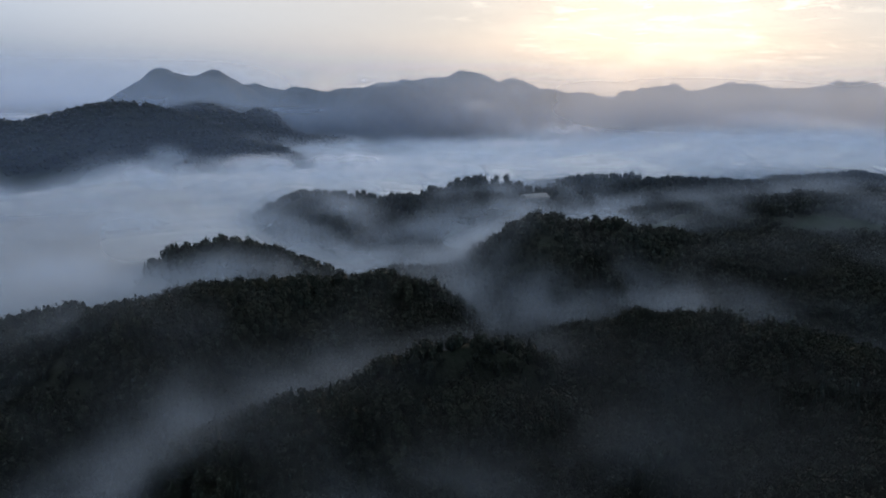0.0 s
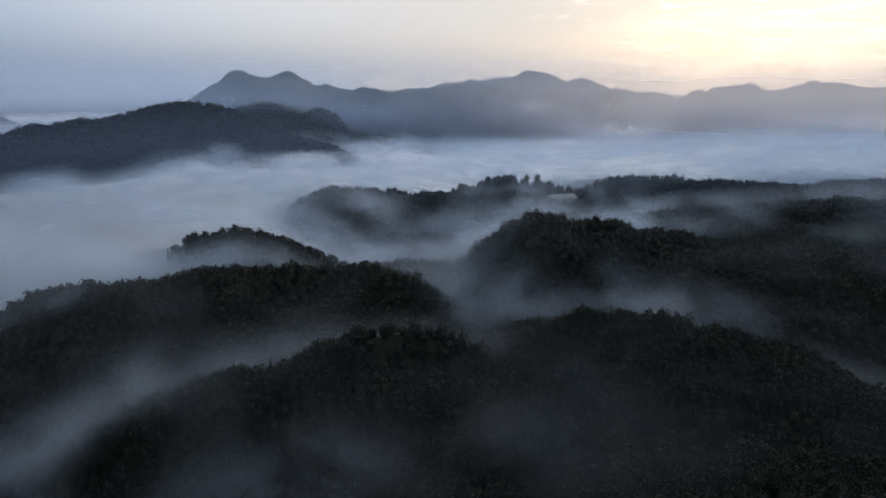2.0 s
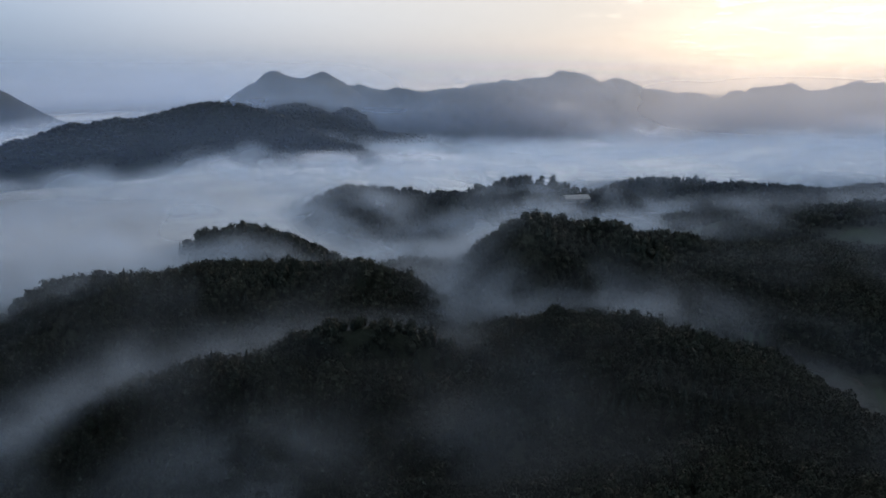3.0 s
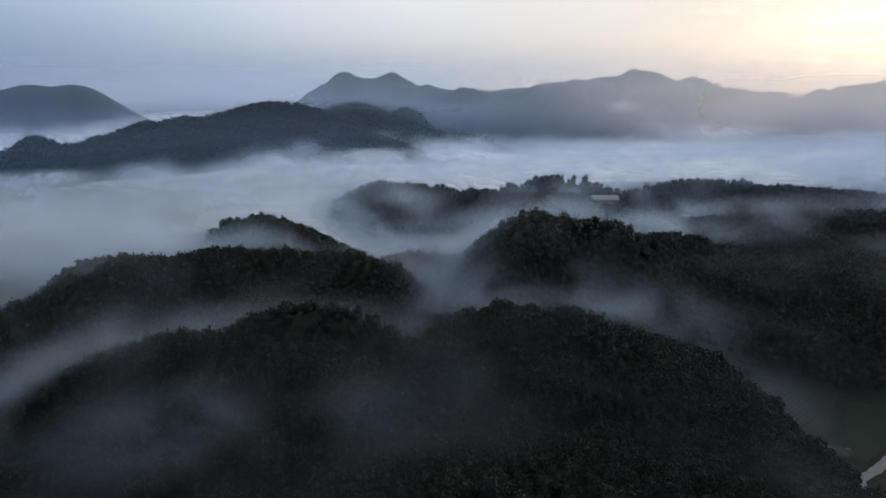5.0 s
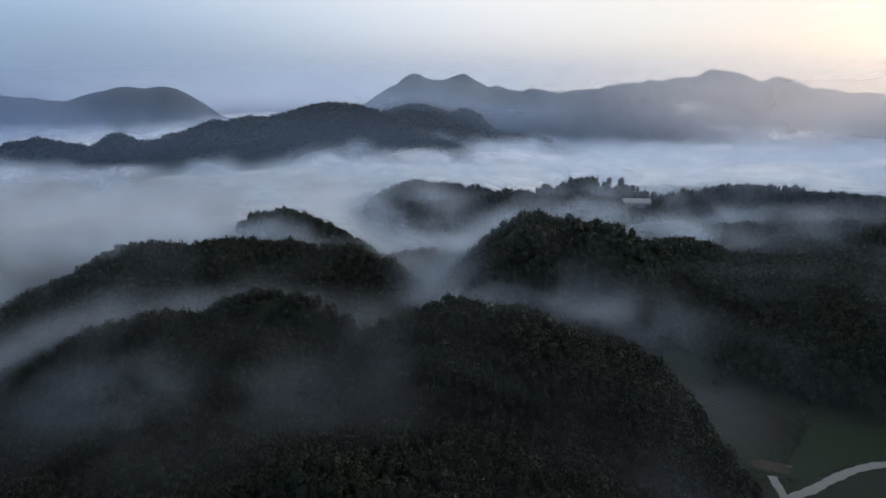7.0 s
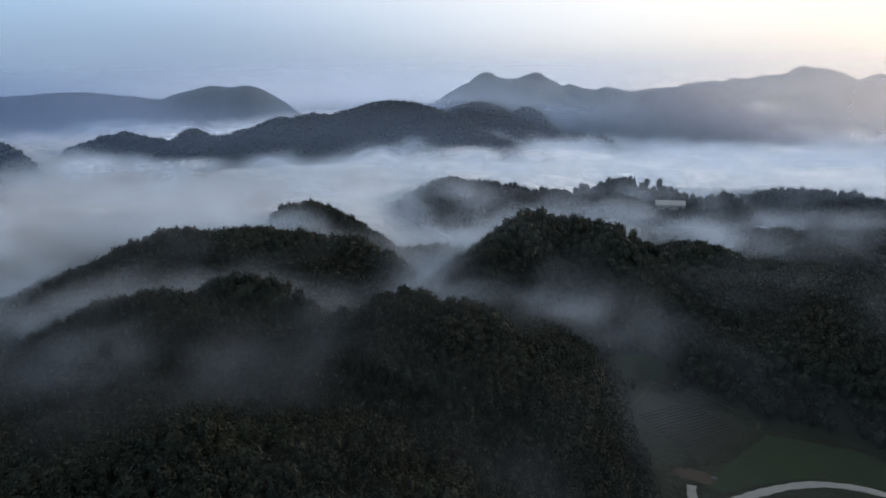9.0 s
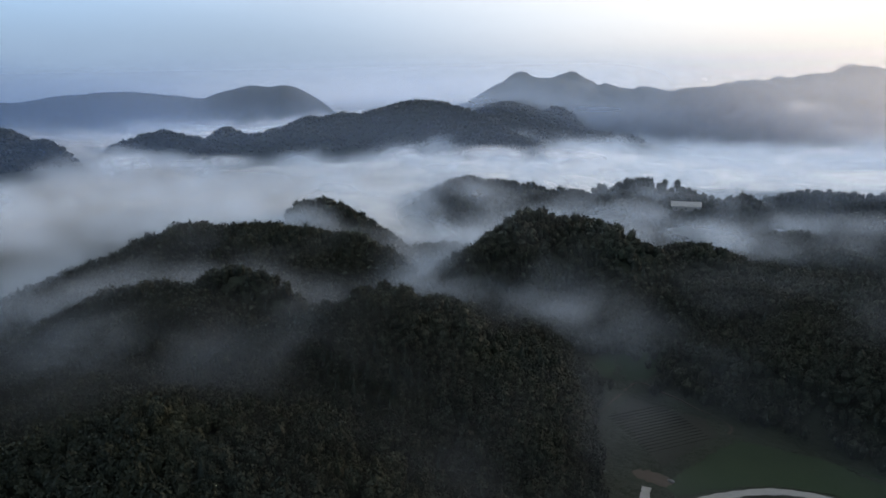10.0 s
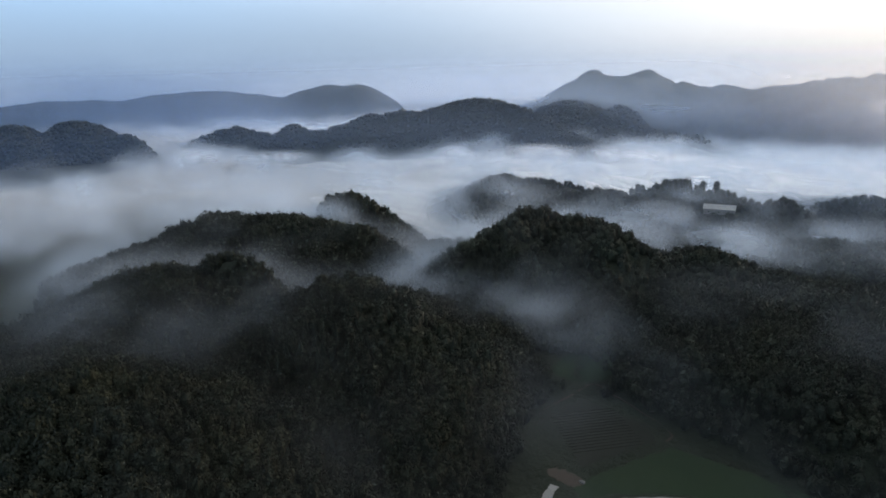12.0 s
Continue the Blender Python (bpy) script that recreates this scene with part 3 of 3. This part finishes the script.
def dim_side(x, y):
    """Fog thinned in the valley away from the sunrise, to imitate dimmer light."""
    return 1 - 0.6 * step(-x, 60, 330) * (1 - step(y - 0.25 * x, 640, 900))




def wisp_density(x, y):
    """Mist gathers in the hollows of the woods."""
    d = np.zeros_like(x)
    for cx, cy, a, b, turn, amount in WISPS:
        c, s = math.cos(radians(turn)), math.sin(radians(turn))
        u, v = ((x - cx) * c + (y - cy) * s) / a, (-(x - cx) * s + (y - cy) * c) / b
        d = np.maximum(d, amount * np.exp(-u * u - v * v))
    around = sum(LAND(x + 42 * math.cos(a), y + 42 * math.sin(a)) for a in np.arange(8) * math.pi / 4) / 8
    hollow = step(around - LAND(x, y), -12, 8)
    return d * (0.3 + 0.8 * hollow) * (0.55 + 1.1 * (fbm(x / 60 + 3, y / 60, 2) + 0.4))


def fog_floor():
    """The closed body of the fog sea, a little under its torn top."""
    xs = axis((-420, 580, 8.0), (-1400, 1150, 16.0), 2400)
    ys = axis((100, 1120, 8.0), (50, 1450, 16.0), 2400)

    def dens(x, y, z):
        return 0.92 * dim_side(x, y) ** 1.5 * step(z - (LAND(x, y) + 5), -1, 24) * sea_reach(x, y) * step(np.hypot(x - 230, y + 60), 520, 800)
    me = grid_mesh("fog_sea", xs, ys, lambda x, y: CALM_TOP(x, y) - 13, density=dens)
    thing("fog_sea", me, FOGBODY, "pale blue-grey fog filling the valley between wooded hills", "fog", "stuff")


WISP_DENSITY = charted(wisp_density)
SEA_REACH = charted(sea_reach)
SLICE_X, SLICE_Y = 230.0, -250.0


def mist_slices():
    """Mist as many thin leaning sheets, one behind the other across the valley, each a few per cent thick."""
    radius = 350.0
    while radius < 1420:
        gap = 9.0 if radius < 800 else 13.0
        ang = np.arange(math.radians(-76), math.radians(30), 8.0 / radius)
        A, H = np.meshgrid(ang, np.arange(-52, 58, 3.8), indexing="ij")
        r = radius + (H + 45) + 14 * fbm(A * radius / 42 + 0.37 * radius, H / 26 + 0.61 * radius, 2)
        X, Y = SLICE_X + r * np.sin(A), SLICE_Y + r * np.cos(A)
        ground = LAND(X, Y)
        edge = step(H - ground - 2, 0, 7)
        depth = SEA_TOP(X, Y) - H
        reach = SEA_REACH(X, Y)
        far = step(np.hypot(X - 230, Y + 60), 430, 800)
        thick = (0.26 + 0.74 * far) * (0.4 + 0.6 * dim_side(X, Y)) * np.clip(0.80 + 3.2 * fbm(X / 85 + 7, Y / 50, 3), 0.12, 1.8)
        sea = (0.036 * thick * step(depth, -11, 15) + 0.0030 * step(depth, -14, 2)) * edge * reach
        low = H - SMOOTH_LAND(X, Y)
        drift = 0.065 * WISP_DENSITY(X, Y) * step(H - ground, 2, 10) * (1 - step(low, 12, 32))
        d = 1 - np.exp(-gap * (sea + drift))
        torn = (sea * np.maximum(0.8 * step(-depth, -18, 2), 1.5 * (1 - dim_side(X, Y))) + drift) / (sea + drift + 1e-6)
        i = np.arange(A.size).reshape(A.shape)
        quads = np.stack([i[:-1, :-1], i[1:, :-1], i[1:, 1:], i[:-1, 1:]], -1).reshape(-1, 4)
        flat = d.ravel()
        quads = quads[flat[quads].max(1) > 0.004]
        if len(quads):
            used = np.unique(quads)
            remap = np.full(A.size, -1)
            remap[used] = np.arange(len(used))
            co = np.stack([X, Y, H], -1).reshape(-1, 3)[used]
            me = raw_mesh("mist_sheet", co, remap[quads], flat[used])
            at = me.attributes.new("torn", "FLOAT", "POINT")
            at.data.foreach_set("value", torn.ravel()[used].astype(np.float32))
            thing("mist_sheet", me, MIST, "thin torn mist drifting over dark treetops", "mist", "stuff", "sheets of drifting mist")
        radius += gap


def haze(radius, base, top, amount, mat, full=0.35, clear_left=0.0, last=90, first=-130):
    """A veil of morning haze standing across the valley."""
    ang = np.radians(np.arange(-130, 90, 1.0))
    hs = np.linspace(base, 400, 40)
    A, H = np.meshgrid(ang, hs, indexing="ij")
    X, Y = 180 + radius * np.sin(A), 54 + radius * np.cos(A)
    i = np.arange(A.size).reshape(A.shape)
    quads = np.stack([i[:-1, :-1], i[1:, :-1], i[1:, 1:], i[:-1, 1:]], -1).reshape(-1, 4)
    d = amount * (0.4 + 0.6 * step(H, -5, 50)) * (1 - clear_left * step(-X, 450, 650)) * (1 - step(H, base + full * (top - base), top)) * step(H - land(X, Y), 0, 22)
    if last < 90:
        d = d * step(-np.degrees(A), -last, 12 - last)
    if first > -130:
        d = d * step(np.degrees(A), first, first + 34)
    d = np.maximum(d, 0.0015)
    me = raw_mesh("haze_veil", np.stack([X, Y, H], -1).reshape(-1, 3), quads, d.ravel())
    thing("haze_veil", me, mat, "thin morning haze in front of the mountains, blue, sun-tinted towards the sunrise", "haze", "stuff", "veils of haze")


fog_floor()
mist_slices()
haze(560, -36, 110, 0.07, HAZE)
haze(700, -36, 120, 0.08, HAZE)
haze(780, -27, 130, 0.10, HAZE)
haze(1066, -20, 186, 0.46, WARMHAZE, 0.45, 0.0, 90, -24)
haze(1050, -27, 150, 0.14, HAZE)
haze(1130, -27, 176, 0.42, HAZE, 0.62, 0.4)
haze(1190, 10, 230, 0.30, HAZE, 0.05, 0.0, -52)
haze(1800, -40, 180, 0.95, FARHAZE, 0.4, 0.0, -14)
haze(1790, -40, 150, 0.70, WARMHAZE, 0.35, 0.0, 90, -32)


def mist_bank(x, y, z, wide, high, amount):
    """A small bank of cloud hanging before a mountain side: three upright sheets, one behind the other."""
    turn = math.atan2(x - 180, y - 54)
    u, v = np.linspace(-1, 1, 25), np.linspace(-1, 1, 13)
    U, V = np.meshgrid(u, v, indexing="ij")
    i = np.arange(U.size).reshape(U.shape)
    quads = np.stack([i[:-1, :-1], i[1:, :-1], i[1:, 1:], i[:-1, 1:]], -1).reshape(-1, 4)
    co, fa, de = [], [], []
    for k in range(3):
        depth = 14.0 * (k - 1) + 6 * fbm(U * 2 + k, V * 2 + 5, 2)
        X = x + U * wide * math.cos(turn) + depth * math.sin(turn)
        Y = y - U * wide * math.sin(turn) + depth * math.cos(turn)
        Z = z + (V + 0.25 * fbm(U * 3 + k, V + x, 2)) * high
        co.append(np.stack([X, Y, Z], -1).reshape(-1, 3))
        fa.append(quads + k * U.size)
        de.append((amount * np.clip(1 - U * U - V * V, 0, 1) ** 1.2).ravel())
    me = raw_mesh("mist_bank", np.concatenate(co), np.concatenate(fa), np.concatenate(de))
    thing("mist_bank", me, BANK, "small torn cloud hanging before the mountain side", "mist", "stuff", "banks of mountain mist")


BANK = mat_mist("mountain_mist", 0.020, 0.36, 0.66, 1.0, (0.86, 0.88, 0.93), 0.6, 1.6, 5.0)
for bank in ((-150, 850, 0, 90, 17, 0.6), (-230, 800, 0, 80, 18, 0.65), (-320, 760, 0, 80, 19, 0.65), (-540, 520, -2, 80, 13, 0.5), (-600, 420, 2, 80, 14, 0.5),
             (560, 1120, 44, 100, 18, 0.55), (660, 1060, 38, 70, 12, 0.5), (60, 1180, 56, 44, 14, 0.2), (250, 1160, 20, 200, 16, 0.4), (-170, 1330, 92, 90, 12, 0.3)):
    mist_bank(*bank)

# ---- farmland in the small valley ----


def drape(name, inside, x0, x1, y0, y1, gap, lift, mat, label, category):
    xs, ys = np.arange(x0, x1, gap), np.arange(y0, y1, gap)
    X, Y = np.meshgrid(xs, ys, indexing="ij")
    keep = inside(X + 3 * fbm(X / 5, Y / 5 + 9, 2), Y + 3 * fbm(X / 5 + 4, Y / 5, 2))
    i = np.arange(X.size).reshape(X.shape)
    q = np.stack([i[:-1, :-1], i[1:, :-1], i[1:, 1:], i[:-1, 1:]], -1).reshape(-1, 4)
    q = q[keep.ravel()[q].all(1)]
    used = np.unique(q)
    remap = np.full(X.size, -1)
    remap[used] = np.arange(len(used))
    co = np.stack([X, Y, land(X, Y) + lift], -1).reshape(-1, 3)[used]
    return thing(name, raw_mesh(name, co, remap[q]), mat, label, category, "structure")


def within(points):
    def test(x, y):
        odd = np.zeros(x.shape, bool)
        for (ax, ay), (bx, by) in zip(points, points[1:] + points[:1]):
            cross = ((ay > y) != (by > y)) & (x < (bx - ax) * (y - ay) / (by - ay + 1e-9) + ax)
            odd ^= cross
        return odd
    return test


def ribbon(name, points, width, lift, mat, label, category):
    """A lane with a rounded line through the points, its edges a little uneven, its slab 12 cm thick."""
    pts = [Vector((*p, 0)) for p in points]
    line = []
    for k in range(len(pts) - 1):
        p0, p1, p2, p3 = pts[max(k - 1, 0)], pts[k], pts[k + 1], pts[min(k + 2, len(pts) - 1)]
        for j in range(8):
            t = j / 8
            line.append(0.5 * (2 * p1 + (p2 - p0) * t + (2 * p0 - 5 * p1 + 4 * p2 - p3) * t * t + (3 * p1 - p0 - 3 * p2 + p3) * t ** 3))
    line.append(pts[-1])
    co, fa = [], []
    for k, p in enumerate(line):
        d = (line[min(k + 1, len(line) - 1)] - line[max(k - 1, 0)]).normalized()
        n = Vector((-d.y, d.x, 0))
        w = width * (0.5 + 0.06 * math.sin(k * 1.7) + 0.04 * math.sin(k * 0.6))
        z = float(land(np.array([p.x]), np.array([p.y]))[0])
        for side, drop in ((-1, -0.3), (-1, lift), (1, lift), (1, -0.3)):
            co.append((p.x + n.x * w * side, p.y + n.y * w * side, z + drop))
        if k:
            b, a = 4 * k, 4 * k - 4
            fa += [(a, a + 1, b + 1, b), (a + 1, a + 2, b + 2, b + 1), (a + 2, a + 3, b + 3, b + 2)]
    return thing(name, raw_mesh(name, np.array(co), np.array(fa), smooth=False), mat, label, category, "structure")


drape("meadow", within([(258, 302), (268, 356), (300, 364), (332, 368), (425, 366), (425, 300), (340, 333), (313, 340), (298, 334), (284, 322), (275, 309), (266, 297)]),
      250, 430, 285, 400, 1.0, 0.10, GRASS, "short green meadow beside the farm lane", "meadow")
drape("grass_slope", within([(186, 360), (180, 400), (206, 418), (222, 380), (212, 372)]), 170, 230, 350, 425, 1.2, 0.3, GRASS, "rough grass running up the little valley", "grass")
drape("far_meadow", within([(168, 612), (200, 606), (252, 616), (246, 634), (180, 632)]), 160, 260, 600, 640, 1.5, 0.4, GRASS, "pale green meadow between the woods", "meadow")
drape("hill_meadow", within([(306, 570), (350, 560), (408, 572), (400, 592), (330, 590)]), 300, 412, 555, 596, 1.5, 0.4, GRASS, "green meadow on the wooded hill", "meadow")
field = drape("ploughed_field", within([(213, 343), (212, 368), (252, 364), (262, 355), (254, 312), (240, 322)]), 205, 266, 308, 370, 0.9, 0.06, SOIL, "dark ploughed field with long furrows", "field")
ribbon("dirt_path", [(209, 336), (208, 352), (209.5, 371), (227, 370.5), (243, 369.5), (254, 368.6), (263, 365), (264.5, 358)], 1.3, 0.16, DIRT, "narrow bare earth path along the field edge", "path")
ribbon("farm_lane", [(268, 250), (264.5, 266), (261, 280), (270, 293.5), (277, 305.5), (286, 318.5), (298, 329.5), (313, 335.5), (332, 336), (352, 330)], 4.0, 0.20, CONCRETE, "pale concrete farm lane curving round a field", "road")
ribbon("lane_stub", [(261.5, 279), (258.5, 286), (256.2, 291), (254.6, 295.6)], 3.6, 0.24, CONCRETE, "short concrete spur of the farm lane", "road")
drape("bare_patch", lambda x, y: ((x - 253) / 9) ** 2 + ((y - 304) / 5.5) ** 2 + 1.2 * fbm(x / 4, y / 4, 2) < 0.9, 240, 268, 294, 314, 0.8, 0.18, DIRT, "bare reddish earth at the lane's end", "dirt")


def furrow_mesh(length):
    bm = bmesh.new()
    n, prev = 14, None
    for k in range(n + 1):
        x = length * (k / n - 0.5)
        h = 0.16 + 0.05 * math.sin(k * 2.1)
        ring = [bm.verts.new((x, w + 0.06 * math.sin(k * 1.3), z)) for w, z in ((-0.6, -0.2), (-0.25, h), (0.25, h), (0.6, -0.2))]
        if prev:
            for j in range(3):
                bm.faces.new((prev[j], prev[j + 1], ring[j + 1], ring[j]))
        prev = ring
    me = bpy.data.meshes.new("furrow")
    bm.to_mesh(me)
    bm.free()
    me.materials.append(SOIL)
    return me


FURROW = furrow_mesh(34)
for k in range(15):
    ob = new("furrow", FURROW)
    ob.parent = field
    ob.matrix_basis = pose(222 + 2.1 * k, 350 - 1.1 * k, -42.9, 0, 0, 62)


def part(name, bm, mat, parent, label=""):
    me = bpy.data.meshes.new(name)
    bm.to_mesh(me)
    bm.free()
    me.materials.append(mat)
    ob = new(name, me)
    ob.parent = parent
    return tagged(ob, label)


def box(bm, x0, x1, y0, y1, z0, z1):
    v = [bm.verts.new(p) for p in ((x0, y0, z0), (x1, y0, z0), (x1, y1, z0), (x0, y1, z0), (x0, y0, z1), (x1, y0, z1), (x1, y1, z1), (x0, y1, z1))]
    for f in ((3, 2, 1, 0), (4, 5, 6, 7), (0, 1, 5, 4), (1, 2, 6, 5), (2, 3, 7, 6), (3, 0, 4, 7)):
        bm.faces.new([v[k] for k in f])


def roof_slope(length, half, eave, ridge, side):
    """One pitched slope with sheet thickness, ribs and an overhang."""
    bm = bmesh.new()
    a, b = length / 2 + 0.6, half + 0.5
    n = max(int(length / 1.5), 4)
    drop = eave - (ridge - eave) * 0.5 / half
    for k in range(n):
        x0, x1 = -a + 2 * a * k / n, -a + 2 * a * (k + 1) / n - 0.05
        pts = [(x0, side * b, drop), (x1, side * b, drop), (x1, 0, ridge), (x0, 0, ridge)]
        lo = [bm.verts.new(p) for p in pts]
        hi = [bm.verts.new((p[0], p[1], p[2] + 0.12)) for p in pts]
        bm.faces.new(hi)
        bm.faces.new(lo[::-1])
        for j in range(4):
            bm.faces.new((lo[j], lo[(j + 1) % 4], hi[(j + 1) % 4], hi[j]))
    bmesh.ops.recalc_face_normals(bm, faces=bm.faces)
    return bm


def farm_building(name, x, y, turn, length, half, eave, ridge, label):
    z = float(land(np.array([x]), np.array([y]))[0])
    base = new(name)
    base.matrix_basis = pose(x, y, z - 0.3, 0, 0, turn)
    tagged(base, label, "building", "farm buildings")
    for side in (-1, 1):
        bm = bmesh.new()
        box(bm, -length / 2, length / 2, side * half - 0.15, side * half + 0.15, -1.0, eave)
        part("side_wall", bm, WALLPAINT, base)
        bm = bmesh.new()
        w = half - 0.15
        outline = [(-w, -1.0), (w, -1.0), (w, eave), (0, ridge - 0.05), (-w, eave)]
        for e in (-0.15, 0.15):
            bm.faces.new([bm.verts.new((side * (length / 2 - 0.16) + e, p, q)) for p, q in (outline if e > 0 else outline[::-1])])
        bm.verts.ensure_lookup_table()
        for k in range(5):
            j = (k + 1) % 5
            bm.faces.new((bm.verts[4 - k], bm.verts[4 - j], bm.verts[5 + j], bm.verts[5 + k]))
        part("gable_wall", bm, WALLPAINT, base)
        part("roof_slope", roof_slope(length, half, eave, ridge, side), ROOF, base, "pale sheet-metal roof slope")
    for k in range(3):
        bm = bmesh.new()
        u = length * (k - 1) / 3.2
        box(bm, u - 0.8, u + 0.8, -half - 0.22, -half - 0.13, 0.9, 2.0)
        part("window", bm, DARKGLASS, base, "dark window")
    return base


DARKGLASS = mat_plain("dark_window", (0.02, 0.025, 0.03), (0.035, 0.04, 0.05), 1.0, 0.15, 1.0, 0.002)
farm_building("barn", 97, 689, 24, 27, 8.5, 4.0, 7.0, "long farm shed with a broad pale sheet roof in mist")
farm_building("farmhouse", 319, 738, -20, 12, 4.5, 3.2, 5.8, "small farmhouse with a pale roof among trees")
farm_building("farmhouse", 326, 672, 30, 9, 3.8, 3.0, 5.0, "small farmhouse with a pale roof among trees")


SHEET = mat_plain("weathered_sheet", (0.05, 0.05, 0.05), (0.09, 0.09, 0.088), 1.5, 0.7, 4.0, 0.05)


def tarp_bundle(x, y):
    rng = np.random.default_rng(5)
    z = float(land(np.array([x]), np.array([y]))[0])
    co, fa = ICO2
    v = co * np.array([1.5, 0.9, 0.6]) * (1 + 0.25 * (rng.random((len(co), 1)) - 0.5)) + np.array([x, y, z + 0.45])
    thing("covered_heap", raw_mesh("covered_heap", v, fa), SHEET, "small heap under a grey sheet on bare earth", "heap")


tarp_bundle(260.5, 305.5)


def lone(x, y, wide, high, pine=False, lift=0.0):
    z = float(land(np.array([x]), np.array([y]))[0])
    p = (x, y, z - 0.4 + lift, wide, high, x * 0.7, 0)
    if pine:
        single_tree("conifer", p, PINE_CROWNS, NEEDLES, "tall pointed dark conifer rising above the mist", "conifers above the mist")
    else:
        single_tree("tree", p, TREE_CROWNS, LEAVES, "tall dark tree standing clear of the woods", "trees clear of the woods")


for spot in ((24, 495, 5.5, 13), (29, 490, 4.5, 10), (-176, 392, 6, 12), (-221, 393, 5, 11), (-205, 402, 5, 11), (70, 728, 8, 13), (58, 724, 7, 11), (292, 770, 8, 12), (305, 768, 7, 11), (352, 752, 9, 14)):
    lone(*spot)
for spot in ((-44, 652, 4.5, 15), (-40, 659, 4.5, 16), (-52, 650, 4, 13), (-84, 660, 5, 13), (46, 720, 5, 14)):
    lone(*spot, True)
